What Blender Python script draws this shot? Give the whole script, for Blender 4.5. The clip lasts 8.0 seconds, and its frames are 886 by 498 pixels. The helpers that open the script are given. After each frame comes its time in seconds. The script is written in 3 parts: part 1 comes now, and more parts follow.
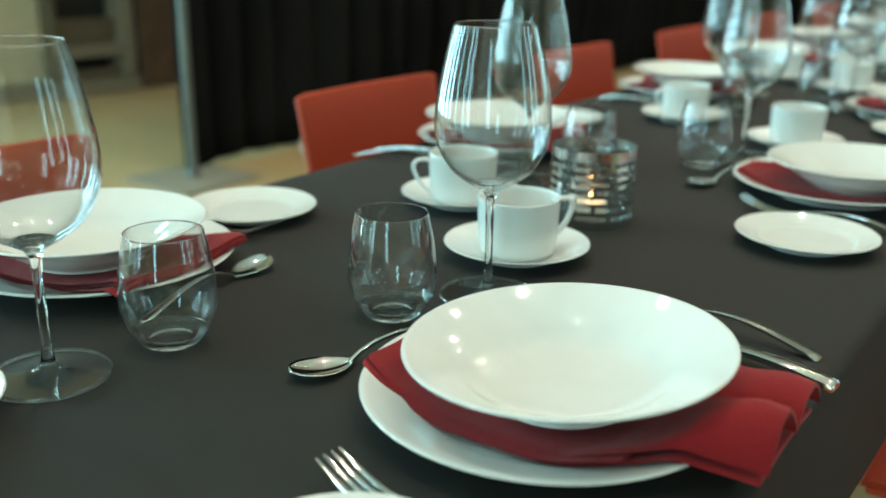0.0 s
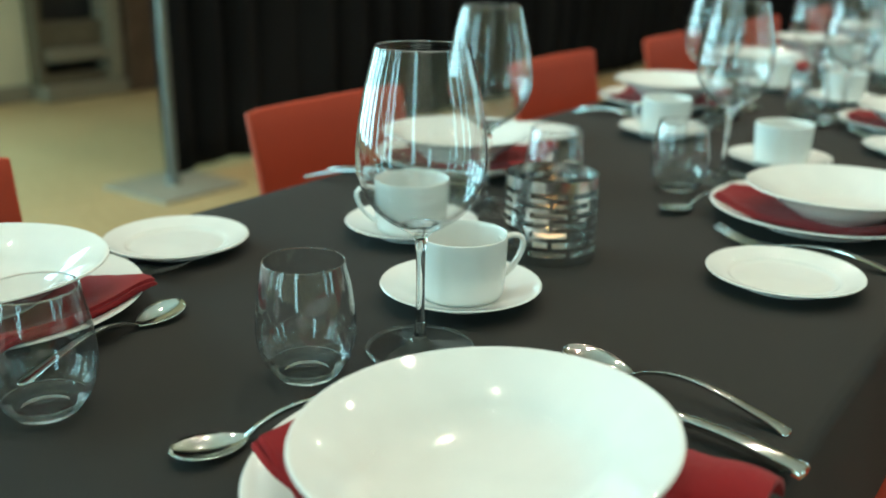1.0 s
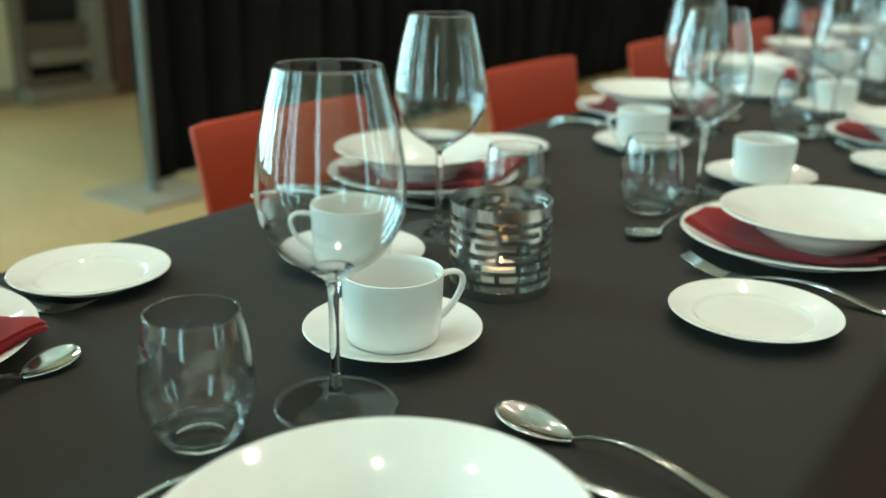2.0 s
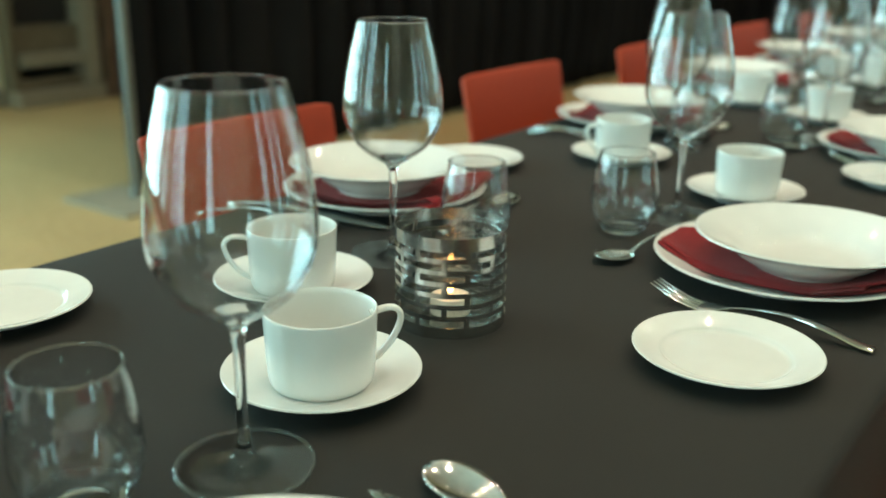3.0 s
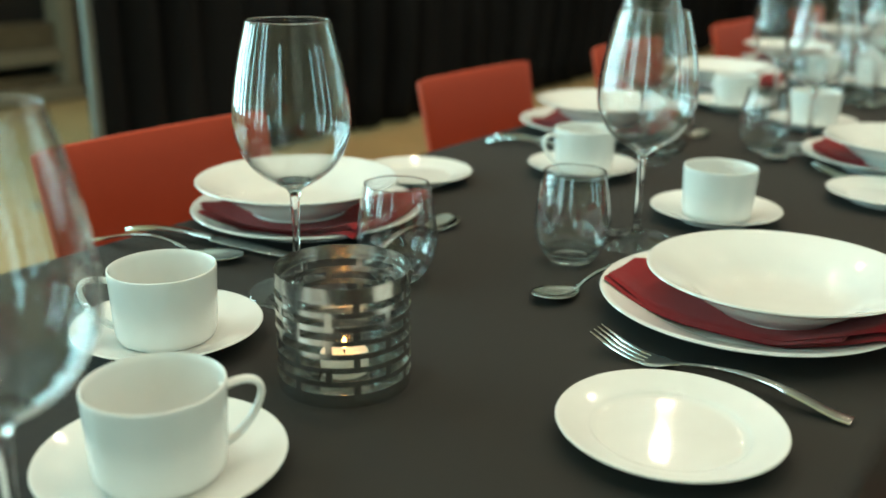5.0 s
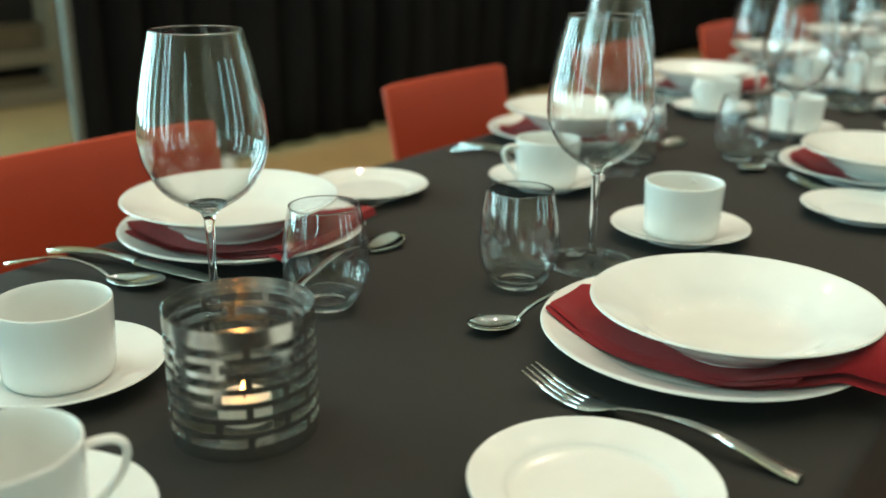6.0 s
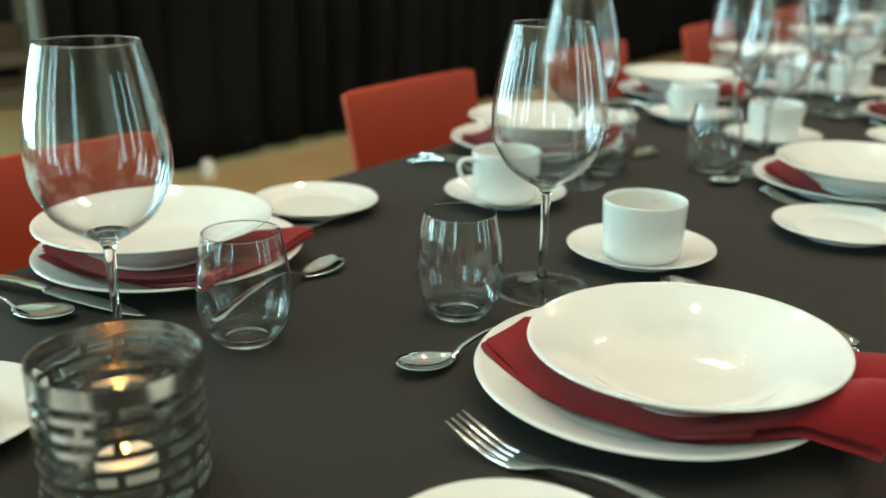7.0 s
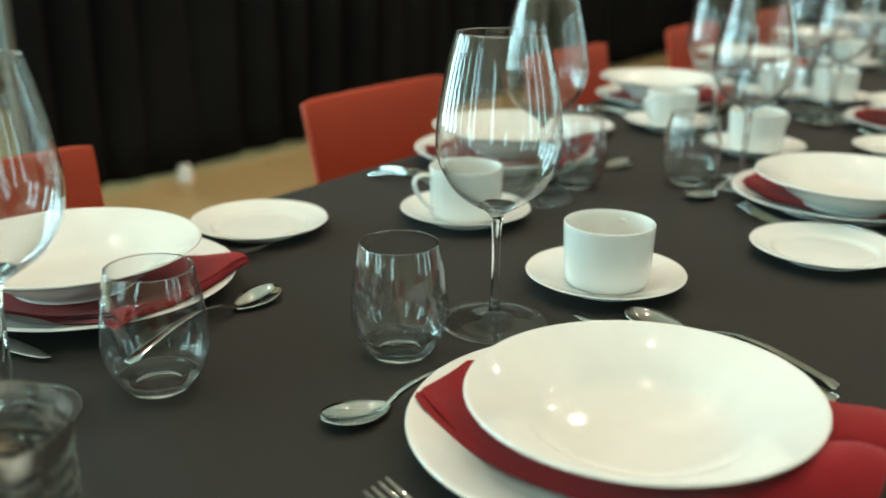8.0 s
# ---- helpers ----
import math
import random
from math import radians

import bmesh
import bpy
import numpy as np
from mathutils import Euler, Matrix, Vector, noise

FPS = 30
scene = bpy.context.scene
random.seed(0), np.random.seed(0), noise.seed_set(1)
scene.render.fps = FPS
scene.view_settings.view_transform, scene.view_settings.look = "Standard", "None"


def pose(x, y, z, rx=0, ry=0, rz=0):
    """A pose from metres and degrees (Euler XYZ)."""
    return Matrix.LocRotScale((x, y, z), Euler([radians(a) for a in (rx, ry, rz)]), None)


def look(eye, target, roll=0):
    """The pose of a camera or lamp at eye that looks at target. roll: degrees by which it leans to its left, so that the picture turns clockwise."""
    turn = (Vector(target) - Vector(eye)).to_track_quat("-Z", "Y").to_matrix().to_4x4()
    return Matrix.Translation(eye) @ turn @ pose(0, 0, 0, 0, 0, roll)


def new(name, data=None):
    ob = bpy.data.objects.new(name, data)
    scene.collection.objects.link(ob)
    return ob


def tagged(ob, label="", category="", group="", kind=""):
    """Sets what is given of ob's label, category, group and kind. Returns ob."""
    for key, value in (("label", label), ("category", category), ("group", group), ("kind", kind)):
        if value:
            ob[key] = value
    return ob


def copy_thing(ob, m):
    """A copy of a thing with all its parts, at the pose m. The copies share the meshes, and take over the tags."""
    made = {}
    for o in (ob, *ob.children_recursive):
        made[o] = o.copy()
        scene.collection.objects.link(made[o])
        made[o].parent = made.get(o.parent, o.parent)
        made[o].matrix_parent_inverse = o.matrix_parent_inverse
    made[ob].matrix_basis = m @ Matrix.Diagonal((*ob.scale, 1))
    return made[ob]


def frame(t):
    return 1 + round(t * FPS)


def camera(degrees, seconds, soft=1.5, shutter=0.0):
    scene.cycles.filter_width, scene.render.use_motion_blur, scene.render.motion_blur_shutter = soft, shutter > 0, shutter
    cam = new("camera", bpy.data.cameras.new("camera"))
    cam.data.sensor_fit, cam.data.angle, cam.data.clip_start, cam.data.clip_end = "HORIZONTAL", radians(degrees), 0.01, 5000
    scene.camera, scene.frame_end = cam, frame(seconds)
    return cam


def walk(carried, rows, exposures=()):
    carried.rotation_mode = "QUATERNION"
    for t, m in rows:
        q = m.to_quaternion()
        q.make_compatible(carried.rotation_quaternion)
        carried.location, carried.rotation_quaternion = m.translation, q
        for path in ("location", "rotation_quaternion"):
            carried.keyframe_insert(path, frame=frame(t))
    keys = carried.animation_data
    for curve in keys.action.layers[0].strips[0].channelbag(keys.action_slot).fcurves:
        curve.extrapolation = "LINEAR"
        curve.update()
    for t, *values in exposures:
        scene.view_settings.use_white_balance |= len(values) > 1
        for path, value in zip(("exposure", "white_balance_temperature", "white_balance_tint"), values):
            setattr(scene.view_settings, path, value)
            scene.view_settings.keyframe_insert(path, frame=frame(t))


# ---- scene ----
cam = camera(50.1, 8.0, soft=1.6)
cam.data.dof.use_dof = True
cam.data.dof.focus_distance = 0.80
cam.data.dof.aperture_fstop = 3.7
ROWS = [
    (0.0, -0.0092, 0.0461, 1.0880, 71.545, -0.862, 35.995),
    (0.5, -0.0174, 0.1118, 1.0928, 71.474, -0.929, 36.053),
    (1.0, -0.0232, 0.1754, 1.0960, 71.528, -0.872, 36.067),
    (1.5, -0.0283, 0.2362, 1.0983, 71.569, -0.896, 36.053),
    (3.0, -0.0404, 0.3977, 1.0975, 71.617, -0.891, 36.256),
    (3.5, -0.0483, 0.4427, 1.0942, 71.610, -0.918, 36.303),
    (4.0, -0.0570, 0.4847, 1.0898, 71.656, -0.785, 36.222),
    (4.5, -0.0656, 0.5266, 1.0880, 71.546, -0.809, 36.137),
    (6.0, -0.0533, 0.6726, 1.0910, 71.351, -0.555, 36.395),
    (6.5, -0.0516, 0.7226, 1.0927, 71.316, -0.550, 36.245),
    (7.0, -0.0552, 0.7709, 1.0924, 71.286, -0.513, 36.114),
    (7.5, -0.0616, 0.8200, 1.0925, 71.290, -0.470, 35.895),
    (8.0, -0.0698, 0.8688, 1.0926, 71.254, -0.440, 35.653),
]
BALANCE = [(0.0, -0.04, 6020, 7.8), (1.5, -0.04, 6150, 8.6), (3.5, -0.03, 6600, 9.5), (4.5, -0.03, 6580, 9.5), (6.5, -0.02, 6600, 14.2), (8.0, -0.03, 6590, 15.0)]
walk(cam, [(row[0], pose(*row[1:])) for row in ROWS], BALANCE)

# ---- light ----
world = bpy.data.worlds.new("world")
world.use_nodes = True
scene.world = world
sky = world.node_tree.nodes.new("ShaderNodeTexSky")
sky.sky_type, sky.sun_disc, sky.sun_elevation, sky.sun_rotation = "NISHITA", False, radians(35), radians(200)
world.node_tree.links.new(sky.outputs["Color"], world.node_tree.nodes["Background"].inputs["Color"])
world.node_tree.nodes["Background"].inputs["Strength"].default_value = 0.08
scene.view_settings.exposure = 0.0

WINDOW_POWER, DOWNLIGHT_POWER = 60.0, 19.0
SOUTH_XS = (-4.6, -2.6, -1.7, 1.2)
WEST_YS = (-2.2, -0.9, 0.4, 1.7)
# unseen north windows, added so the glasses' edges reflect something bright
ADDED_NORTH_XS = (0.2, 1.4, 2.6, 3.8)
# east windows are out of view, added for bright right edges on the glasses
EAST_YS = (1.6, 3.4, 5.2)
DAYLIGHT = (0.47, 0.93, 1.0)


def area_lamp(name, m, sx, sy, power, colour):
    data = bpy.data.lights.new(name, "AREA")
    data.shape, data.size, data.size_y, data.energy, data.color = "RECTANGLE", sx, sy, power, colour
    ob = new(name, data)
    ob.matrix_world = m
    return ob


for wx in SOUTH_XS:
    area_lamp("window_light", look((wx, -3.17, 1.62), (wx, 0, 1.6)), 0.52, 2.5, WINDOW_POWER * 0.42, DAYLIGHT)
for wy in WEST_YS:
    area_lamp("window_light", look((-5.87, wy, 1.62), (0, wy, 1.6)), 0.52, 2.5, WINDOW_POWER * 1.35, DAYLIGHT)
for wx in ADDED_NORTH_XS:
    area_lamp("window_light", look((wx, 10.97, 1.62), (wx, 0, 1.6)), 0.52, 2.5, WINDOW_POWER * 0.2, DAYLIGHT)
for wy in EAST_YS:
    area_lamp("window_light", look((4.97, wy, 1.62), (0, wy, 1.6)), 0.52, 2.5, WINDOW_POWER * 0.3, DAYLIGHT)
DOWNLIGHTS = [(x, y) for x in (-2.9, -0.9, 1.3) for y in (0.5, 2.4, 4.3, 6.2, 7.9)]
for lx, ly in DOWNLIGHTS:
    lamp = area_lamp("downlight_light", look((lx, ly, 4.77), (lx, ly + 0.001, 0)), 0.07, 0.07, DOWNLIGHT_POWER, (1.0, 0.83, 0.62))
    lamp.data.shape = "DISK"


# ---- materials ----
def material(name, colour, rough=0.5, metal=0.0, grain=0.0, scale=60.0, bump=0.0, bump_scale=200.0, blotch=0.0, blotch_scale=3.0, sheen=0.0, coat=0.0, spec=0.5, rough_vary=0.0):
    mat = bpy.data.materials.new(name)
    mat.use_nodes = True
    nt = mat.node_tree
    bsdf = nt.nodes["Principled BSDF"]
    bsdf.inputs["Base Color"].default_value = (*colour, 1)
    bsdf.inputs["Roughness"].default_value = rough
    bsdf.inputs["Metallic"].default_value = metal
    bsdf.inputs["Specular IOR Level"].default_value = spec
    bsdf.inputs["Sheen Weight"].default_value = sheen
    bsdf.inputs["Coat Weight"].default_value = coat
    coord = nt.nodes.new("ShaderNodeTexCoord")
    colour_out = None
    for amount, size in ((grain, scale), (blotch, blotch_scale)):
        if amount:
            tex = nt.nodes.new("ShaderNodeTexNoise")
            tex.inputs["Scale"].default_value, tex.inputs["Detail"].default_value = size, 5
            nt.links.new(coord.outputs["Object"], tex.inputs["Vector"])
            ramp = nt.nodes.new("ShaderNodeMapRange")
            ramp.inputs["From Min"].default_value, ramp.inputs["From Max"].default_value = 0.3, 0.7
            ramp.inputs["To Min"].default_value, ramp.inputs["To Max"].default_value = 1 - amount, 1 + amount
            nt.links.new(tex.outputs["Fac"], ramp.inputs["Value"])
            mul = nt.nodes.new("ShaderNodeMix")
            mul.data_type, mul.blend_type = "RGBA", "MULTIPLY"
            mul.inputs["Factor"].default_value = 1.0
            if colour_out is None:
                mul.inputs["A"].default_value = (*colour, 1)
            else:
                nt.links.new(colour_out, mul.inputs["A"])
            nt.links.new(ramp.outputs["Result"], mul.inputs["B"])
            colour_out = mul.outputs["Result"]
    if colour_out is not None:
        nt.links.new(colour_out, bsdf.inputs["Base Color"])
    if bump:
        tex = nt.nodes.new("ShaderNodeTexNoise")
        tex.inputs["Scale"].default_value, tex.inputs["Detail"].default_value = bump_scale, 4
        nt.links.new(coord.outputs["Object"], tex.inputs["Vector"])
        node = nt.nodes.new("ShaderNodeBump")
        node.inputs["Strength"].default_value, node.inputs["Distance"].default_value = bump, 0.002
        nt.links.new(tex.outputs["Fac"], node.inputs["Height"])
        nt.links.new(node.outputs["Normal"], bsdf.inputs["Normal"])
    if rough_vary:
        tex = nt.nodes.new("ShaderNodeTexNoise")
        tex.inputs["Scale"].default_value = 25
        nt.links.new(coord.outputs["Object"], tex.inputs["Vector"])
        ramp = nt.nodes.new("ShaderNodeMapRange")
        ramp.inputs["To Min"].default_value, ramp.inputs["To Max"].default_value = max(0.0, rough - rough_vary), rough + rough_vary
        nt.links.new(tex.outputs["Fac"], ramp.inputs["Value"])
        nt.links.new(ramp.outputs["Result"], bsdf.inputs["Roughness"])
    return mat


def glowing(name, colour, strength):
    mat = bpy.data.materials.new(name)
    mat.use_nodes = True
    bsdf = mat.node_tree.nodes["Principled BSDF"]
    bsdf.inputs["Base Color"].default_value = (*colour, 1)
    bsdf.inputs["Emission Color"].default_value = (*colour, 1)
    bsdf.inputs["Emission Strength"].default_value = strength
    return mat


def thin_glass(name, smear, edge, strong):
    """A wall of clear glass about a millimetre thick: clear, with the gloss of its surface, stronger at a flat angle, and faint smears."""
    mat = bpy.data.materials.new(name)
    mat.use_nodes = True
    nt = mat.node_tree
    nt.nodes.remove(nt.nodes["Principled BSDF"])

    def math_node(kind, a, b):
        node = nt.nodes.new("ShaderNodeMath")
        node.operation, node.use_clamp = kind, kind == "ADD"
        for socket, value in zip(node.inputs, (a, b)):
            if isinstance(value, float):
                socket.default_value = value
            else:
                nt.links.new(value, socket)
        return node.outputs["Value"]

    clear = nt.nodes.new("ShaderNodeBsdfTransparent")
    clear.inputs["Color"].default_value = (0.985, 0.99, 0.99, 1)
    gloss = nt.nodes.new("ShaderNodeBsdfGlossy")
    gloss.inputs["Roughness"].default_value = 0.02
    rough_gloss = nt.nodes.new("ShaderNodeBsdfGlossy")
    rough_gloss.inputs["Roughness"].default_value = 0.38
    weight = nt.nodes.new("ShaderNodeLayerWeight")
    weight.inputs["Blend"].default_value = 0.5
    facing = math_node("POWER", weight.outputs["Facing"], edge)
    amount = math_node("ADD", math_node("MULTIPLY", facing, strong), 0.046)
    coord = nt.nodes.new("ShaderNodeTexCoord")
    size = nt.nodes.new("ShaderNodeMapping")
    size.inputs["Scale"].default_value = (1.0, 1.0, 0.35)
    nt.links.new(coord.outputs["Object"], size.inputs["Vector"])
    tex = nt.nodes.new("ShaderNodeTexNoise")
    tex.inputs["Scale"].default_value, tex.inputs["Detail"].default_value = 48, 7
    nt.links.new(size.outputs["Vector"], tex.inputs["Vector"])
    ramp = nt.nodes.new("ShaderNodeMapRange")
    ramp.inputs["From Min"].default_value, ramp.inputs["From Max"].default_value = 0.48, 0.72
    ramp.inputs["To Min"].default_value, ramp.inputs["To Max"].default_value = 0.0, smear
    nt.links.new(tex.outputs["Fac"], ramp.inputs["Value"])
    # smears, plus a hazy gloss at flat angles added to lighten the outline
    smear_and_edge = math_node("ADD", ramp.outputs["Result"], math_node("MULTIPLY", facing, strong * 0.03))
    first = nt.nodes.new("ShaderNodeMixShader")
    nt.links.new(amount, first.inputs["Fac"])
    nt.links.new(clear.outputs["BSDF"], first.inputs[1])
    nt.links.new(gloss.outputs["BSDF"], first.inputs[2])
    second = nt.nodes.new("ShaderNodeMixShader")
    nt.links.new(smear_and_edge, second.inputs["Fac"])
    nt.links.new(first.outputs["Shader"], second.inputs[1])
    nt.links.new(rough_gloss.outputs["BSDF"], second.inputs[2])
    nt.links.new(second.outputs["Shader"], nt.nodes["Material Output"].inputs["Surface"])
    return mat


def solid_glass():
    mat = bpy.data.materials.new("solid_glass")
    mat.use_nodes = True
    nt = mat.node_tree
    nt.nodes.remove(nt.nodes["Principled BSDF"])
    glass = nt.nodes.new("ShaderNodeBsdfGlass")
    glass.inputs["IOR"].default_value = 1.5
    glass.inputs["Roughness"].default_value = 0.0
    nt.links.new(glass.outputs["BSDF"], nt.nodes["Material Output"].inputs["Surface"])
    return mat


CHINA = material("white_china", (0.80, 0.80, 0.77), 0.045, grain=0.015, scale=40, blotch=0.02, blotch_scale=9, rough_vary=0.02)
CLOTH = material("black_cloth", (0.0208, 0.0192, 0.0166), 0.78, grain=0.18, scale=900, bump=0.35, bump_scale=1400, blotch=0.14, blotch_scale=2.5, sheen=0.010, spec=0.3)
NAPKIN = material("red_linen", (0.28, 0.011, 0.015), 0.85, grain=0.15, scale=700, bump=0.4, bump_scale=1200, blotch=0.12, blotch_scale=14, sheen=0.12, spec=0.2)
STEEL = material("polished_steel", (0.66, 0.65, 0.62), 0.07, 1.0, grain=0.05, scale=150, rough_vary=0.03)
BRUSHED = material("brushed_steel", (0.56, 0.56, 0.54), 0.20, 1.0, grain=0.12, scale=120, rough_vary=0.08)
ORANGE = material("orange_plastic", (0.43, 0.048, 0.016), 0.6, spec=0.3, grain=0.05, scale=300, bump=0.12, bump_scale=500, blotch=0.06, blotch_scale=5)
CHROME = material("chair_chrome", (0.6, 0.6, 0.6), 0.2, 1.0, grain=0.04)
WOOD = material("table_wood", (0.16, 0.10, 0.06), 0.5, grain=0.2, scale=20)
CURTAIN = material("black_curtain", (0.0074, 0.0075, 0.0079), 0.95, grain=0.2, scale=300, bump=0.3, bump_scale=500, blotch=0.3, blotch_scale=1.4, spec=0.1)
FLOOR = material("tan_floor", (0.41, 0.285, 0.135), 0.42, grain=0.10, scale=30, blotch=0.12, blotch_scale=1.1, bump=0.1, bump_scale=80, rough_vary=0.1)
GROUT = material("floor_joint", (0.24, 0.18, 0.10), 0.8, grain=0.1)
PLASTER = material("cream_plaster", (0.60, 0.55, 0.38), 0.8, grain=0.05, scale=60, blotch=0.06, bump=0.1)
DARKWALL = material("brown_panel", (0.11, 0.065, 0.04), 0.6, grain=0.2, scale=12, blotch=0.15)
CEIL = material("ceiling_paint", (0.75, 0.73, 0.68), 0.9, grain=0.04, blotch=0.05)
GREY = material("grey_metal", (0.22, 0.22, 0.21), 0.45, 0.4, grain=0.08, scale=30)
BRONZE = material("bronze_frame", (0.27, 0.24, 0.18), 0.5, 0.2, grain=0.1, scale=25)
UMBER = material("umber_panel", (0.12, 0.095, 0.06), 0.6, grain=0.15, scale=20, blotch=0.15)
RECESS_SHADE = material("recess_shade", (0.012, 0.011, 0.010), 0.7, grain=0.2)
POLE = material("pole_steel", (0.14, 0.145, 0.13), 0.55, 0.5, grain=0.06, scale=30)
WAX = material("candle_wax", (0.85, 0.80, 0.68), 0.5, grain=0.03)
WICK = material("wick", (0.03, 0.02, 0.02), 0.9)
FLAME = glowing("flame", (1.0, 0.42, 0.10), 26.0)
LAMPGLASS = glowing("lamp_glass", (1.0, 0.83, 0.62), 14.0)
WHITEPAINT = material("white_paint", (0.75, 0.74, 0.70), 0.5, grain=0.04)
PANE = thin_glass("pane_glass", 0.004, 4.6, 0.8)
THIN = thin_glass("thin_glass", 0.008, 3.4, 1.0)
GLASS = solid_glass()


# ---- helpers of this scene ----
def link(name, bm, mat, smooth=True):
    if mat is not GLASS:  # the open pieces of a glass already face outwards
        bmesh.ops.recalc_face_normals(bm, faces=bm.faces)
    me = bpy.data.meshes.new(name)
    bm.to_mesh(me)
    bm.free()
    me.materials.append(mat)
    if smooth:
        me.shade_smooth()
        if mat is not GLASS:
            me.set_sharp_from_angle(angle=radians(48))
    return new(name, me)


def part(name, bm, mat, parent, label="", smooth=True):
    ob = link(name, bm, mat, smooth)
    ob.parent = parent
    return tagged(ob, label) if label else ob


def thing(name, label, category, group="", at=None):
    ob = new(name)
    ob.empty_display_size = 0.05
    if at is not None:
        ob.matrix_world = at
    return tagged(ob, label, category, group)


def lathe(profile, n=64, bm=None):
    """Turn a profile of (radius, height) round the z axis."""
    bm = bm or bmesh.new()
    rings = []
    for r, z in profile:
        if r < 1e-6:
            rings.append([bm.verts.new((0, 0, z))])
        else:
            rings.append([bm.verts.new((r * math.cos(2 * math.pi * i / n), r * math.sin(2 * math.pi * i / n), z)) for i in range(n)])
    for a, b in zip(rings, rings[1:]):
        for i in range(n):
            j = (i + 1) % n
            if len(a) == 1 and len(b) > 1:
                bm.faces.new((a[0], b[j], b[i]))
            elif len(b) == 1 and len(a) > 1:
                bm.faces.new((a[i], a[j], b[0]))
            elif len(a) > 1:
                bm.faces.new((a[i], a[j], b[j], b[i]))
    return bm


def smooth_profile(points, steps=6):
    """A Catmull-Rom curve through the points."""
    p = [Vector((r, z)) for r, z in points]
    out = []
    for i in range(len(p) - 1):
        a, b, c, d = p[max(i - 1, 0)], p[i], p[i + 1], p[min(i + 2, len(p) - 1)]
        for k in range(steps):
            t = k / steps
            q = 0.5 * (2 * b + (c - a) * t + (2 * a - 5 * b + 4 * c - d) * t * t + (3 * b - a - 3 * c + d) * t ** 3)
            out.append((max(q.x, 0.0), q.y))
    out.append(tuple(p[-1]))
    return out


def box(bm, x0, x1, y0, y1, z0, z1, bevel=0.0):
    made = bmesh.ops.create_cube(bm, size=1)["verts"]
    bmesh.ops.transform(bm, matrix=Matrix.Translation(((x0 + x1) / 2, (y0 + y1) / 2, (z0 + z1) / 2)) @ Matrix.Diagonal((x1 - x0, y1 - y0, z1 - z0, 1)), verts=made)
    if bevel:
        edges = list({e for v in made for e in v.link_edges})
        bmesh.ops.bevel(bm, geom=edges, offset=bevel, segments=2, affect="EDGES")
    return bm


def loft(stations, sides=10):
    """A closed bar along x. Stations: x, y, z, half width, half thickness."""
    bm = bmesh.new()
    rings = []
    for x, y, z, w, h in stations:
        ring = []
        for i in range(sides):
            a = 2 * math.pi * i / sides
            c, s = math.cos(a), math.sin(a)
            ring.append(bm.verts.new((x, y + w * math.copysign(abs(c) ** 0.6, c), z + h * math.copysign(abs(s) ** 0.6, s))))
        rings.append(ring)
    for a, b in zip(rings, rings[1:]):
        for i in range(sides):
            bm.faces.new((a[i], a[(i + 1) % sides], b[(i + 1) % sides], b[i]))
    bm.faces.new(rings[0][::-1])
    bm.faces.new(rings[-1])
    return bm


def tube(points, radius, sides=10, flat=1.0):
    """A tube along a line of points in the xz plane (or any plane near it)."""
    bm = bmesh.new()
    pts = [Vector(p) for p in points]
    rings = []
    for i, p in enumerate(pts):
        ahead = (pts[min(i + 1, len(pts) - 1)] - pts[max(i - 1, 0)]).normalized()
        side = Vector((0, 1, 0)) if abs(ahead.y) < 0.9 else Vector((1, 0, 0))
        up = ahead.cross(side).normalized()
        side = up.cross(ahead).normalized()
        rings.append([bm.verts.new(p + radius * (math.cos(2 * math.pi * k / sides) * side * flat + math.sin(2 * math.pi * k / sides) * up)) for k in range(sides)])
    for a, b in zip(rings, rings[1:]):
        for i in range(sides):
            bm.faces.new((a[i], a[(i + 1) % sides], b[(i + 1) % sides], b[i]))
    bm.faces.new(rings[0][::-1])
    bm.faces.new(rings[-1])
    return bm


def structure(name, bm, mat, label, smooth=False):
    return tagged(link(name, bm, mat, smooth), label, kind="structure")


# ---- room ----
X0, X1, Y0, Y1, TOP = -5.9, 5.0, -3.2, 11.0, 4.8
floor = structure("floor", box(bmesh.new(), X0 - 0.3, X1 + 0.3, Y0 - 0.3, Y1 + 0.3, -0.2, -0.004), GROUT, "warm tan floor of large smooth tiles")
structure("ceiling", box(bmesh.new(), X0, X1, Y0, Y1, TOP, TOP + 0.2), CEIL, "plain off-white painted ceiling with recessed lamps")


